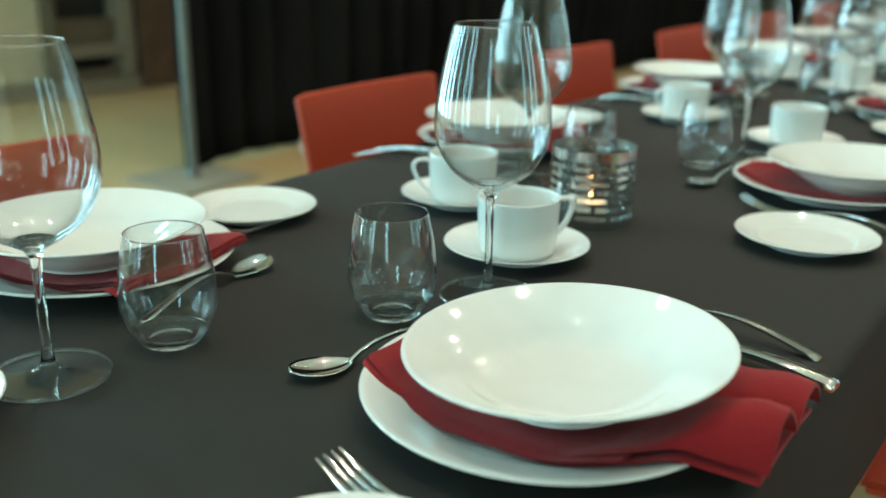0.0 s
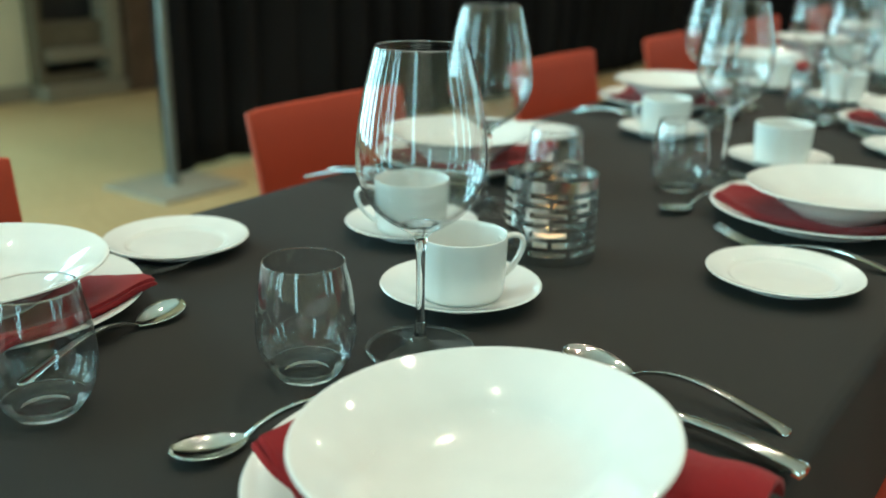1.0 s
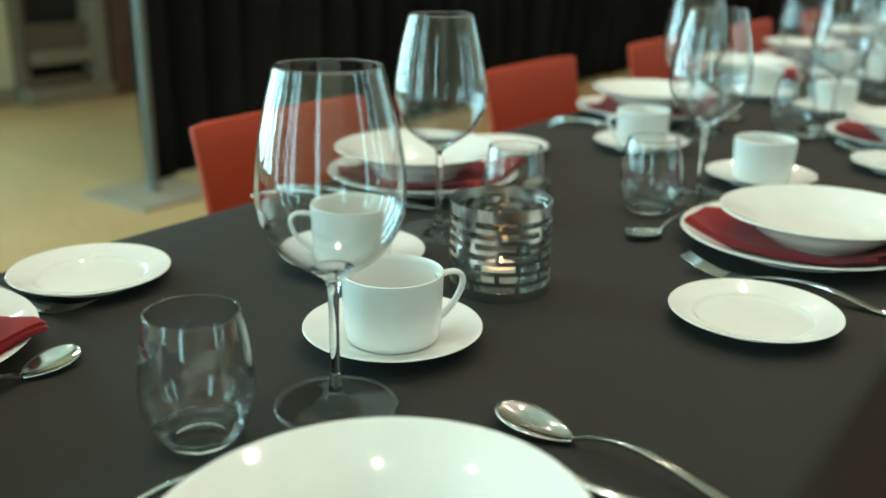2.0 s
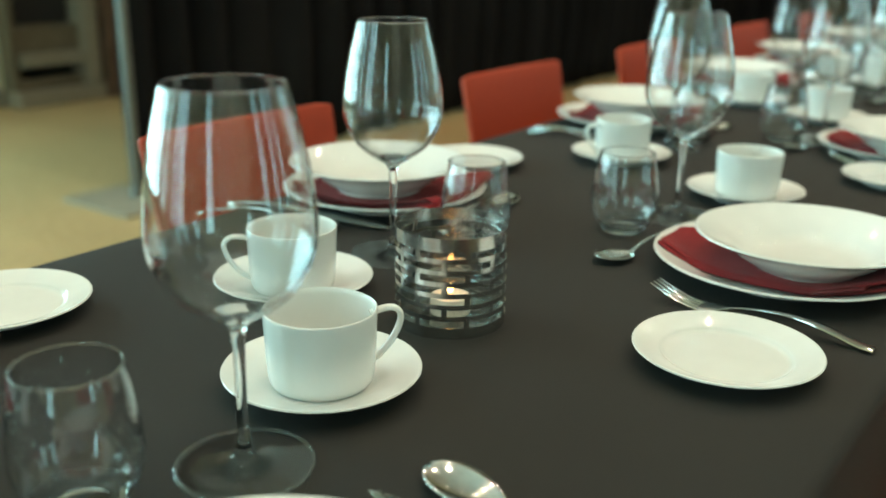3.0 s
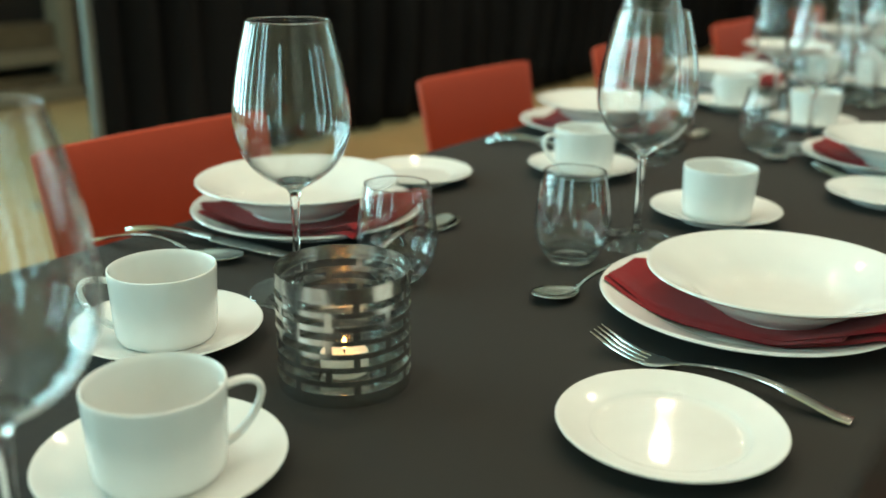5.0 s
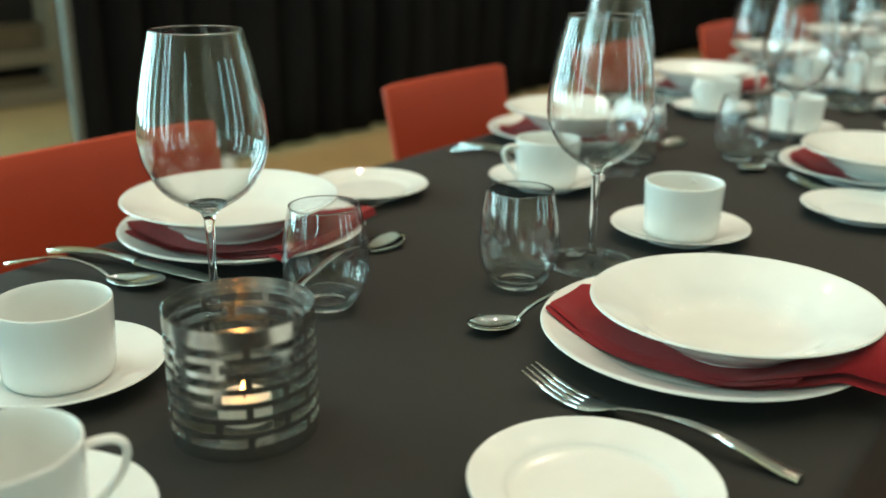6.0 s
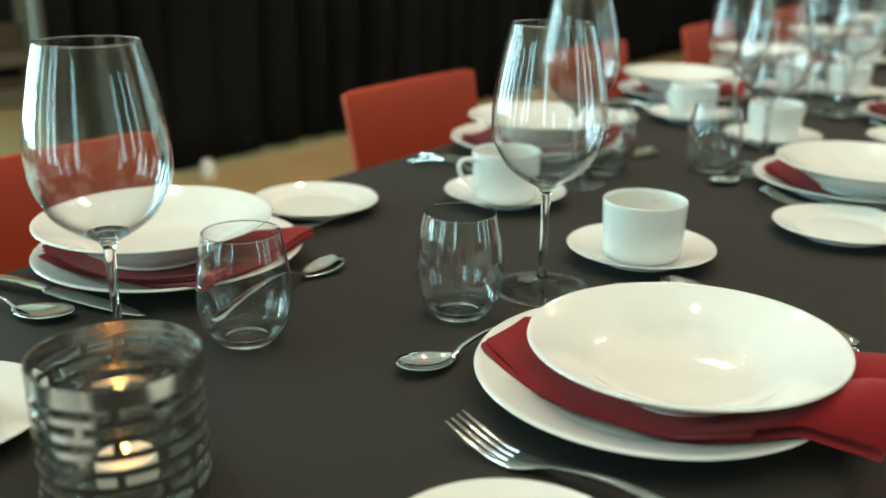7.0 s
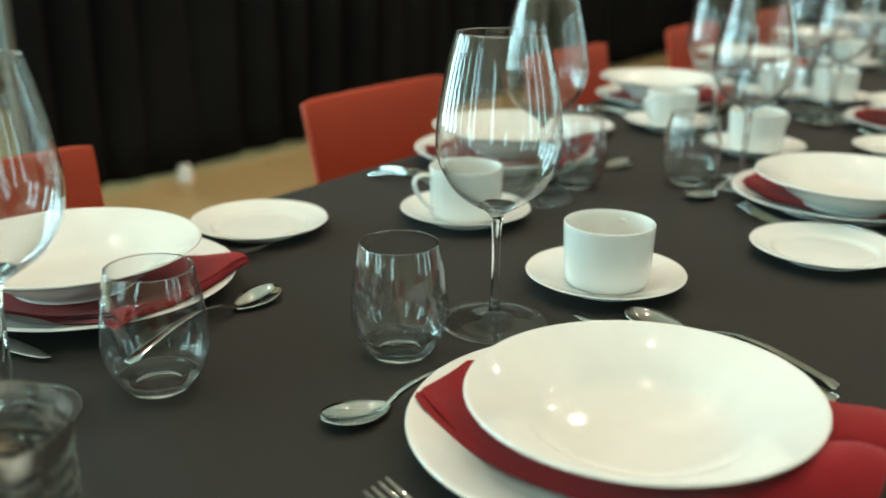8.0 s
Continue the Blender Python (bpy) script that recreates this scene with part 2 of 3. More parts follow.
def wall_with_windows(name, length, centres, m, number):
    """A wall along x with tall openings, inner face at y = 0; each opening has a framed window with a pane."""
    bm = bmesh.new()
    cuts = [0.0] + [v for c in centres for v in (c - 0.3, c + 0.3)] + [length]
    for a, b in zip(cuts[::2], cuts[1::2]):
        box(bm, a, b, -0.25, 0, 0, TOP)
    for c in centres:
        box(bm, c - 0.3, c + 0.3, -0.25, 0, 0, 0.3)
        box(bm, c - 0.3, c + 0.3, -0.25, 0, 2.92, TOP)
    structure(name, bm, PLASTER, "cream plastered wall with tall window openings").matrix_world = m
    for k, c in enumerate(centres):
        win = tagged(new("window_%d" % (number + k)), "tall narrow window with a dark metal frame and clear pane", kind="structure")
        win.matrix_world = m @ pose(c, -0.12, 0.3)
        for x0, x1 in ((-0.3, -0.27), (0.27, 0.3)):
            part("window_frame", box(bmesh.new(), x0, x1, -0.03, 0.03, 0.05, 2.57), GREY, win, smooth=False)
        for z0, z1 in ((0.0, 0.05), (2.57, 2.62)):
            part("window_frame", box(bmesh.new(), -0.3, 0.3, -0.03, 0.03, z0, z1), GREY, win, smooth=False)
        pane = part("pane", box(bmesh.new(), -0.27, 0.27, -0.004, 0.004, 0.05, 2.57), PANE, win, smooth=False)
        pane.visible_shadow = False


wall_with_windows("wall_south", X1 - X0, [x - X0 for x in SOUTH_XS], pose(X0, Y0, 0), 1)
wall_with_windows("wall_west", Y1 - Y0, [Y1 - y for y in reversed(WEST_YS)], pose(X0, Y1, 0, 0, 0, -90), 5)
# the north openings belong to the added windows
wall_with_windows("wall_north", X1 - X0, [X1 - x for x in reversed(ADDED_NORTH_XS)], pose(X1, Y1, 0, 0, 0, 180), 9)
wall_with_windows("wall_east", Y1 - Y0, [y - Y0 for y in EAST_YS], pose(X1, Y0, 0, 0, 0, 90), 13)

# wall bay with a framed dark recess, beside a brown column
bay = thing("wall_cabinet", "grey framed cabinet with a dark open recess and a ledge", "cabinet", at=pose(X0, 3.95, 0))
part("frame", box(bmesh.new(), 0.0, 0.14, -0.30, -0.25, 0.1, 1.7, 0.008), UMBER, bay, smooth=False)
part("frame", box(bmesh.new(), 0.0, 0.18, 0.20, 0.32, 0.1, 1.7, 0.02), BRONZE, bay, smooth=False)
part("plinth", box(bmesh.new(), 0.0, 0.2, -0.30, 0.32, 0.0, 0.10, 0.006), BRONZE, bay, smooth=False)
part("base", box(bmesh.new(), 0.0, 0.13, -0.25, 0.20, 0.1, 0.17, 0.006), UMBER, bay, smooth=False)
part("ledge", box(bmesh.new(), 0.0, 0.17, -0.24, 0.20, 0.25, 0.33, 0.006), BRONZE, bay, smooth=False)
part("panel", box(bmesh.new(), 0.0, 0.12, -0.25, 0.20, 0.33, 0.50, 0.004), UMBER, bay, smooth=False)
part("top_rail", box(bmesh.new(), 0.0, 0.16, -0.25, 0.20, 1.6, 1.7, 0.006), BRONZE, bay, smooth=False)
# near-black slabs carry the shade inside the recess and the slot
part("recess", box(bmesh.new(), 0.0, 0.02, -0.25, 0.20, 0.50, 1.6), RECESS_SHADE, bay, "back of the recess, coloured black for its shade", smooth=False)
part("recess", box(bmesh.new(), 0.0, 0.02, -0.24, 0.20, 0.17, 0.25), RECESS_SHADE, bay, "back of the slot, coloured black for its shade", smooth=False)
structure("column", box(bmesh.new(), X0, X0 + 0.2, 4.29, 4.66, 0, TOP, 0.01), DARKWALL, "dark brown panelled column")
structure("baseboard", box(bmesh.new(), X0, X0 + 0.03, 0.5, 3.64, 0, 0.11, 0.004), BRONZE, "grey baseboard along a cream wall")

# tiles of the floor
TILE = 0.6
tile_bm = box(bmesh.new(), 0.0015, TILE - 0.0015, 0.0015, TILE - 0.0015, -0.01, 0.0, 0.001)
tile_me = bpy.data.meshes.new("tile")
tile_bm.to_mesh(tile_me)
tile_bm.free()
tile_me.materials.append(FLOOR)


# ---- drapes, pole ----
def drape(name, length, label):
    """A hanging curtain with deep uneven folds, along y from 0."""
    bm = bmesh.new()
    n = int(length / 0.012)
    phase, xs = 0.0, []
    for i in range(n + 1):
        y = i * length / n
        phase += 0.012 * 2 * math.pi / (0.24 + 0.14 * noise.noise((y * 1.7, 3.1, length)))
        depth = 0.078 + 0.10 * noise.noise((y * 2.3, 7.7, length))
        xs.append((y, depth * 2 * (abs(math.sin(phase / 2)) ** 0.7 - 0.5), 0.02 * noise.noise((y * 3, 0.5, 1.5))))
    rows = []
    for z in (0.0, 0.2, 0.5, 0.9, 1.6, 2.4, 3.2):
        k = 0.40 + 0.60 * min(1.0, z / 0.5)
        rows.append([bm.verts.new((x * k + 0.012 * noise.noise((y, z * 1.3, 9.1)), y + 0.01 * noise.noise((y * 4, z, 2.2)), z + (0.03 + b if z == 0 else 0))) for y, x, b in xs])
    for a, b in zip(rows, rows[1:]):
        for i in range(n):
            bm.faces.new((a[i], a[i + 1], b[i + 1], b[i]))
    ob = link(name, bm, CURTAIN)
    solid = ob.modifiers.new("solid", "SOLIDIFY")
    solid.thickness = 0.003
    return tagged(ob, label, "curtain")


long_drape = drape("curtain", 8.2, "long black fabric curtain hanging in deep vertical folds to the floor")
long_drape.location = (-3.52, 2.86, 0.0)
end_drape = drape("curtain", 4.0, "black fabric curtain closing the far end of the room")
end_drape.matrix_world = pose(0.2, 10.4, 0, 0, 0, 90)

stand = thing("curtain_stand", "silver metal upright pole on a flat square base plate", "curtain stand", at=pose(-3.40, 2.80, 0))
part("base_plate", box(bmesh.new(), -0.22, 0.22, -0.22, 0.22, 0.0, 0.012, 0.003), BRONZE, stand, smooth=False)
part("pole", lathe([(0.0, 0.012), (0.021, 0.012), (0.021, 3.1), (0.0, 3.1)], 24), POLE, stand)
part("collar", lathe([(0.022, 0.012), (0.034, 0.012), (0.034, 0.04), (0.027, 0.05), (0.022, 0.05)], 24), POLE, stand)


# ---- table and cloth ----
TX0, TX1, TY0, TY1, TZ = -0.972, -0.157, -0.55, 5.6, 0.75
table = thing("dining_table", "long dining table hidden under a black tablecloth", "table", at=pose((TX0 + TX1) / 2, (TY0 + TY1) / 2, 0))
hw, hl = (TX1 - TX0) / 2 - 0.006, (TY1 - TY0) / 2 - 0.006
part("tabletop", box(bmesh.new(), -hw, hw, -hl, hl, 0.715, 0.743, 0.004), WOOD, table, smooth=False)
for sx in (-1, 1):
    for fy in (-1, -0.34, 0.34, 1):
        leg = part("leg", lathe([(0, 0), (0.02, 0), (0.02, 0.715), (0, 0.715)], 16), CHROME, table)
        leg.location = (sx * (hw - 0.14), fy * (hl - 0.1), 0)


def tablecloth():
    """A sheet over the table: flat top, rounded edge, hanging sides with slack waves."""
    bm = bmesh.new()
    hem, rad = 0.595, 0.012
    n = 260
    section = []
    w = TX1 - TX0
    drop = [0.0, 0.03, 0.06, 0.1, TZ - hem - rad]
    left = [(-w / 2, TZ - rad - d, d) for d in reversed(drop)]
    arc = [(-w / 2 + rad - rad * math.cos(a), TZ - rad + rad * math.sin(a), 0) for a in (0.4, 0.8, 1.2, math.pi / 2)]
    half = left + arc
    flat = [(-w / 2 + rad + (w - 2 * rad) * k / 18, TZ, 0) for k in range(1, 18)]
    section = half + flat + [(-x, z, d) for x, z, d in reversed(half)]
    cols = []
    for i in range(n + 1):
        y = TY0 + (TY1 - TY0) * i / n
        col = []
        for x, z, d in section:
            out = math.copysign(1, x) * d * (0.10 + 0.16 * noise.noise((y * 2.6, math.copysign(4, x), 0.3)))
            col.append(bm.verts.new((x + out + (TX0 + TX1) / 2, y, z + (0.0006 * noise.noise((x * 5, y * 5, 0)) if d == 0 else 0))))
        cols.append(col)
    for a, b in zip(cols, cols[1:]):
        for k in range(len(section) - 1):
            bm.faces.new((a[k], b[k], b[k + 1], a[k + 1]))
    for y, row in ((TY0, cols[0]), (TY1, cols[-1])):
        low = [bm.verts.new((v.co.x, y, min(v.co.z, hem))) for v in row]
        for k in range(len(row) - 1):
            if row[k].co.z > hem + 0.001 or row[k + 1].co.z > hem + 0.001:
                bm.faces.new((row[k], row[k + 1], low[k + 1], low[k]))
    bmesh.ops.remove_doubles(bm, verts=bm.verts, dist=1e-5)
    ob = link("tablecloth", bm, CLOTH)
    return tagged(ob, "matt black tablecloth spread over the long table, hanging down its sides", "tablecloth")


tablecloth()


# ---- chairs ----
def chair():
    """Its sitter looks along +x; the origin is on the floor under the seat's middle."""
    ob = thing("dining_chair", "orange-red plastic chair with straight back, drawn up to the table", "chair", "chairs along the table")
    bm = bmesh.new()
    n, m = 14, 10
    grid = []
    for j in range(m + 1):
        v = j / m
        z = 0.50 + 0.323 * v
        row = []
        for i in range(n + 1):
            u = -1 + 2 * i / n
            corner = max(0.0, abs(u) - 0.93) / 0.07
            cut = 0.004 * corner ** 2 if j == m else 0.0
            row.append(bm.verts.new((-0.195 - 0.06 * v - 0.008 * (1 - u * u), 0.195 * u * (1 - 0.05 * (1 - v)), z - cut)))
        grid.append(row)
    for a, b in zip(grid, grid[1:]):
        for i in range(n):
            bm.faces.new((a[i], a[i + 1], b[i + 1], b[i]))
    back = part("backrest", bm, ORANGE, ob)
    mod = back.modifiers.new("solid", "SOLIDIFY")
    mod.thickness, mod.offset = 0.014, 0
    mod = back.modifiers.new("round", "BEVEL")
    mod.width, mod.segments, mod.limit_method = 0.004, 2, "ANGLE"
    part("seat", box(bmesh.new(), -0.21, 0.22, -0.215, 0.215, 0.435, 0.455, 0.008), ORANGE, ob)
    for sy in (-1, 1):
        part("back_post", tube([(-0.19, 0.17 * sy, 0.43), (-0.205, 0.17 * sy, 0.50), (-0.228, 0.17 * sy, 0.60)], 0.010), CHROME, ob)
        part("leg", tube([(0.18, 0.18 * sy, 0.435), (0.20, 0.19 * sy, 0.0)], 0.011), CHROME, ob)
        part("leg", tube([(-0.18, 0.18 * sy, 0.435), (-0.22, 0.19 * sy, 0.0)], 0.011), CHROME, ob)
    return ob


first = chair()
first.matrix_world = pose(-0.895, 0.605, 0)
for cy in (1.395, 2.180, 2.880, 3.660, 4.45):
    copy_thing(first, pose(-0.895, cy, 0))
for cy in (0.58, 1.395, 2.20, 3.0, 3.8, 4.6):
    copy_thing(first, pose(0.035, cy, 0, 0, 0, 180))


# ---- china ----
def charger():
    ob = thing("dinner_plate", "large round white china plate under a folded napkin and a bowl", "plate", "dinner plates on the table")
    outer = smooth_profile([(0.086, 0.003), (0.10, 0.0075), (0.120, 0.014), (0.137, 0.0205)], 4)
    inner = smooth_profile([(0.135, 0.0232), (0.118, 0.0175), (0.100, 0.0115), (0.090, 0.0078), (0.075, 0.0068), (0.0, 0.0066)], 4)
    part("plate", lathe([(0, 0.003), (0.074, 0.003), (0.078, 0.0012), (0.082, 0.0012)] + outer + [(0.1385, 0.0218), (0.1375, 0.0232)] + inner, 96), CHINA, ob)
    part("foot_ring", lathe([(0.076, 0.0025), (0.0766, 0.0), (0.0834, 0.0), (0.084, 0.0035)], 64), CHINA, ob)
    return ob


def pasta_bowl():
    ob = thing("bowl", "wide rimmed shallow white china bowl standing on a red napkin", "bowl", "bowls on the table")
    outer = smooth_profile([(0.055, 0.0012), (0.060, 0.005), (0.074, 0.014), (0.094, 0.027), (0.1165, 0.0375)], 5)
    inner = smooth_profile([(0.1165, 0.0405), (0.098, 0.0322), (0.081, 0.0232), (0.068, 0.0145), (0.056, 0.0098), (0.040, 0.0077), (0.020, 0.0068), (0.0, 0.0066)], 6)
    part("bowl_body", lathe([(0, 0.003), (0.049, 0.003), (0.052, 0.0012)] + outer + [(0.1188, 0.0390), (0.1183, 0.0402)] + inner, 96), CHINA, ob)
    part("foot_ring", lathe([(0.05, 0.0025), (0.0506, 0.0), (0.0559, 0.0), (0.0565, 0.0035)], 64), CHINA, ob)
    return ob


def bread_plate():
    ob = thing("side_plate", "small round white china bread plate on the black cloth", "plate", "side plates on the table")
    inner = smooth_profile([(0.0785, 0.0150), (0.068, 0.0115), (0.058, 0.0085), (0.053, 0.0055), (0.044, 0.0045), (0.0, 0.0043)], 5)
    part("plate", lathe([(0, 0.002), (0.042, 0.002), (0.044, 0.001), (0.049, 0.001), (0.051, 0.003), (0.060, 0.0055), (0.070, 0.0090), (0.0795, 0.0130), (0.0806, 0.0142), (0.0798, 0.0151)] + inner, 80), CHINA, ob)
    part("foot_ring", lathe([(0.043, 0.0025), (0.0436, 0.0), (0.0494, 0.0), (0.05, 0.0035)], 64), CHINA, ob)
    return ob


def saucer():
    ob = thing("saucer", "round white china saucer under a cup", "saucer", "saucers on the table")
    inner = smooth_profile([(0.0785, 0.0172), (0.065, 0.0125), (0.050, 0.0075), (0.040, 0.0062), (0.034, 0.0070), (0.030, 0.0052), (0.0, 0.0050)], 5)
    part("dish", lathe([(0, 0.002), (0.036, 0.002), (0.038, 0.001), (0.043, 0.001), (0.045, 0.003), (0.060, 0.0080), (0.0790, 0.0155), (0.0805, 0.0165), (0.0798, 0.0174)] + inner, 80), CHINA, ob)
    part("foot_ring", lathe([(0.037, 0.0025), (0.0376, 0.0), (0.0434, 0.0), (0.044, 0.0035)], 64), CHINA, ob)
    return ob


def cup():
    """The handle points along +y."""
    ob = thing("cup", "straight-sided white china coffee cup with a loop handle on a saucer", "cup", "cups on the table")
    outer = smooth_profile([(0.0350, 0.0), (0.0388, 0.0012), (0.0414, 0.0045), (0.0426, 0.0105), (0.0435, 0.024), (0.0443, 0.042), (0.0451, 0.0623)], 4)
    inner = smooth_profile([(0.0428, 0.0626), (0.0420, 0.040), (0.0411, 0.022), (0.0395, 0.012), (0.034, 0.006), (0.0, 0.0045)], 4)
    part("body", lathe([(0, 0.002), (0.032, 0.002), (0.0325, 0.0)] + outer + [(0.0448, 0.0635), (0.0438, 0.0639)] + inner, 72), CHINA, ob)
    path = [(0, 0.041, 0.0530), (0, 0.050, 0.0560), (0, 0.0590, 0.0565), (0, 0.0655, 0.0530), (0, 0.0675, 0.0460), (0, 0.0640, 0.0360), (0, 0.0590, 0.0275), (0, 0.0525, 0.0200), (0, 0.0465, 0.0150), (0, 0.040, 0.0115)]
    fine = []
    for a, b in zip(path, path[1:]):
        fine += [tuple(Vector(a).lerp(Vector(b), k / 3)) for k in range(3)]
    fine.append(path[-1])
    for _ in range(2):
        fine = [fine[0]] + [tuple((Vector(fine[i - 1]) + 2 * Vector(fine[i]) + Vector(fine[i + 1])) / 4) for i in range(1, len(fine) - 1)] + [fine[-1]]
    bm = bmesh.new()
    rings = []
    for i, p in enumerate(fine):
        ahead = (Vector(fine[min(i + 1, len(fine) - 1)]) - Vector(fine[max(i - 1, 0)])).normalized()
        up = ahead.cross(Vector((1, 0, 0)))
        rings.append([bm.verts.new(Vector(p) + 0.0042 * math.cos(a) * Vector((1, 0, 0)) + 0.0026 * math.sin(a) * up) for a in [2 * math.pi * k / 10 for k in range(10)]])
    for a, b in zip(rings, rings[1:]):
        for k in range(10):
            bm.faces.new((a[k], a[(k + 1) % 10], b[(k + 1) % 10], b[k]))
    bm.faces.new(rings[0])
    bm.faces.new(rings[-1])
    part("handle", bm, CHINA, ob)
    return ob


# ---- glass ----
def wine_glass():
    """Foot and stem are one solid of glass, with the thick bottom of the bowl; the bowl's wall is a thin shell on it."""
    ob = thing("wine_glass", "large clear empty wine glass on a thin stem", "wine glass", "wine glasses on the table")
    outer = smooth_profile([(0.0160, 0.1105), (0.0190, 0.1123), (0.0300, 0.1195), (0.0410, 0.1300), (0.0515, 0.150), (0.0545, 0.170), (0.0522, 0.198), (0.0457, 0.232), (0.0385, 0.2600)], 7)
    inner = smooth_profile([(0.0377, 0.2600), (0.0449, 0.232), (0.0514, 0.198), (0.0537, 0.170), (0.0507, 0.150), (0.0400, 0.1309), (0.0288, 0.1209), (0.0190, 0.1150), (0.0155, 0.1135)], 7)
    part("bowl", lathe(outer + inner, 72), THIN, ob)
    part("rim", lathe([(0.0381 + 0.0006 * math.cos(a), 0.2602 + 0.0006 * math.sin(a)) for a in [k * math.pi / 5 for k in range(11)]], 72), GLASS, ob)
    low = smooth_profile([(0.0190, 0.0048), (0.0115, 0.0064), (0.0078, 0.0096), (0.0056, 0.0148), (0.0043, 0.025), (0.0038, 0.045), (0.0039, 0.075), (0.0048, 0.0955), (0.0064, 0.1030), (0.0105, 0.1072), (0.0160, 0.1105)], 6)
    part("stem", lathe(low + [(0.0166, 0.1116), (0.0155, 0.1135), (0.0080, 0.1116), (0.0, 0.1110)], 40), GLASS, ob)
    part("foot", lathe([(0, 0.0018), (0.020, 0.0014), (0.036, 0.0005), (0.0425, 0.0), (0.0460, 0.0003), (0.0476, 0.0012), (0.0478, 0.0021), (0.0472, 0.0029)] + smooth_profile([(0.0458, 0.0031), (0.036, 0.0031), (0.028, 0.0037), (0.0190, 0.0048)], 4), 72), PANE, ob)
    part("foot_rim", lathe([(0.0468 + 0.0012 * math.cos(a), 0.0015 + 0.0013 * math.sin(a)) for a in [k * math.pi / 5 for k in range(11)]], 72), GLASS, ob)
    return ob


def tumbler():
    ob = thing("tumbler", "clear empty stemless glass with a rounded body", "drinking glass", "tumblers on the table")
    outer = smooth_profile([(0.0312, 0.0105), (0.0362, 0.019), (0.0408, 0.036), (0.0403, 0.055), (0.0372, 0.078), (0.0330, 0.099)], 6)
    inner = smooth_profile([(0.0321, 0.099), (0.0363, 0.078), (0.0394, 0.055), (0.0398, 0.036), (0.0352, 0.0195), (0.0305, 0.0120)], 6)
    part("wall", lathe(outer + inner, 64), THIN, ob)
    part("rim", lathe([(0.03255 + 0.0006 * math.cos(a), 0.0992 + 0.0006 * math.sin(a)) for a in [k * math.pi / 5 for k in range(11)]], 64), GLASS, ob)
    under = smooth_profile([(0.0205, 0.0), (0.0235, 0.0012), (0.0264, 0.0042), (0.0290, 0.0075), (0.0312, 0.0105)], 4)
    over = smooth_profile([(0.0305, 0.0120), (0.0262, 0.0088), (0.0190, 0.0070), (0.0100, 0.0062), (0.0, 0.0060)], 4)
    part("base", lathe([(0, 0.0022), (0.012, 0.0018), (0.018, 0.0004)] + under + over, 64), GLASS, ob)
    return ob


# ---- cutlery: bowl, tines or blade at the origin's end, the handle runs along +x ----
def handle_stations(start, end, neck_w, end_w):
    out = []
    for k in range(13):
        t = k / 12
        x = start + (end - start) * t
        w = neck_w + (end_w - neck_w) * max(0.0, t - 0.25) / 0.75
        z = 0.0028 + 0.0160 * math.sin(math.pi * t ** 0.8) * (1 - 0.2 * t) - 0.0020 * t
        h = 0.0018 if t < 0.8 else 0.0022
        out.append((x, 0, z, w, h))
    x, y, z, w, h = out[-1]
    out[-1] = (x - 0.002, y, z, w, h)
    return out + [(x - 0.0006, y, z - 0.0003, w * 0.88, h * 0.6), (x, y, z - 0.0005, w * 0.6, h * 0.2)]


def spoon(length, name, label, half=0.0185, share=0.31):
    ob = thing(name, label, "spoon", "spoons on the table")
    bowl_len = share * length
    bm = bmesh.new()
    n, m = 18, 12
    rows = []
    for i in range(n + 1):
        t = i / n
        x = bowl_len * t
        w = half * (math.sin(math.pi * min(1.0, t ** 0.8 * 0.985 + 0.015)) ** 0.62)
        w = max(w, 0.0022 if t > 0.9 else 0.0004)
        row = []
        for j in range(m + 1):
            u = -1 + 2 * j / m
            deep = 0.0052 * math.sin(math.pi * min(1, t * 0.94 + 0.03)) ** 0.8
            lift = 0.0040 + 0.0055 * (1 - t) ** 1.3
            row.append(bm.verts.new((x, u * w, lift - deep * (1 - u * u))))
        rows.append(row)
    for a, b in zip(rows, rows[1:]):
        for j in range(m):
            bm.faces.new((a[j], a[j + 1], b[j + 1], b[j]))
    dish = part("spoon_bowl", bm, STEEL, ob)
    mod = dish.modifiers.new("solid", "SOLIDIFY")
    mod.thickness, mod.offset = 0.0016, 0
    stations = handle_stations(bowl_len - 0.003, length, 0.0022, 0.0064)
    part("handle", loft(stations), STEEL, ob)
    return ob


def fork():
    ob = thing("fork", "polished steel dinner fork with four tines on the black cloth", "fork", "forks on the table")
    length = 0.215
    def rise(x):
        return 0.0022 + 0.0140 * ((0.050 - x) / 0.050) ** 1.6 if x < 0.050 else 0.0022 + 0.0045 * min(1.0, (x - 0.050) / 0.030) ** 1.5
    for k in range(4):
        y = (k - 1.5) * 0.0066
        part("tine", loft([(x, y, rise(x), 0.0010 + 0.0011 * min(1, x / 0.02), 0.0010) for x in (0.0, 0.004, 0.012, 0.022, 0.032, 0.042, 0.052)], 8), STEEL, ob)
    head = [(0.050, 0.0122), (0.056, 0.0124), (0.062, 0.0110), (0.068, 0.0078), (0.074, 0.0046), (0.080, 0.0034)]
    part("head", loft([(x, 0, rise(x), w, 0.0012) for x, w in head], 12), STEEL, ob)
    out = []
    for k in range(13):
        t = k / 12
        x = 0.079 + (length - 0.079) * t
        out.append((x, 0, rise(0.079) + 0.0085 * math.sin(math.pi * min(1, t * 1.12)) - 0.0038 * t ** 2, 0.0028 + 0.0040 * max(0, t - 0.2) / 0.8, 0.0018))
    part("handle", loft(out), STEEL, ob)
    return ob


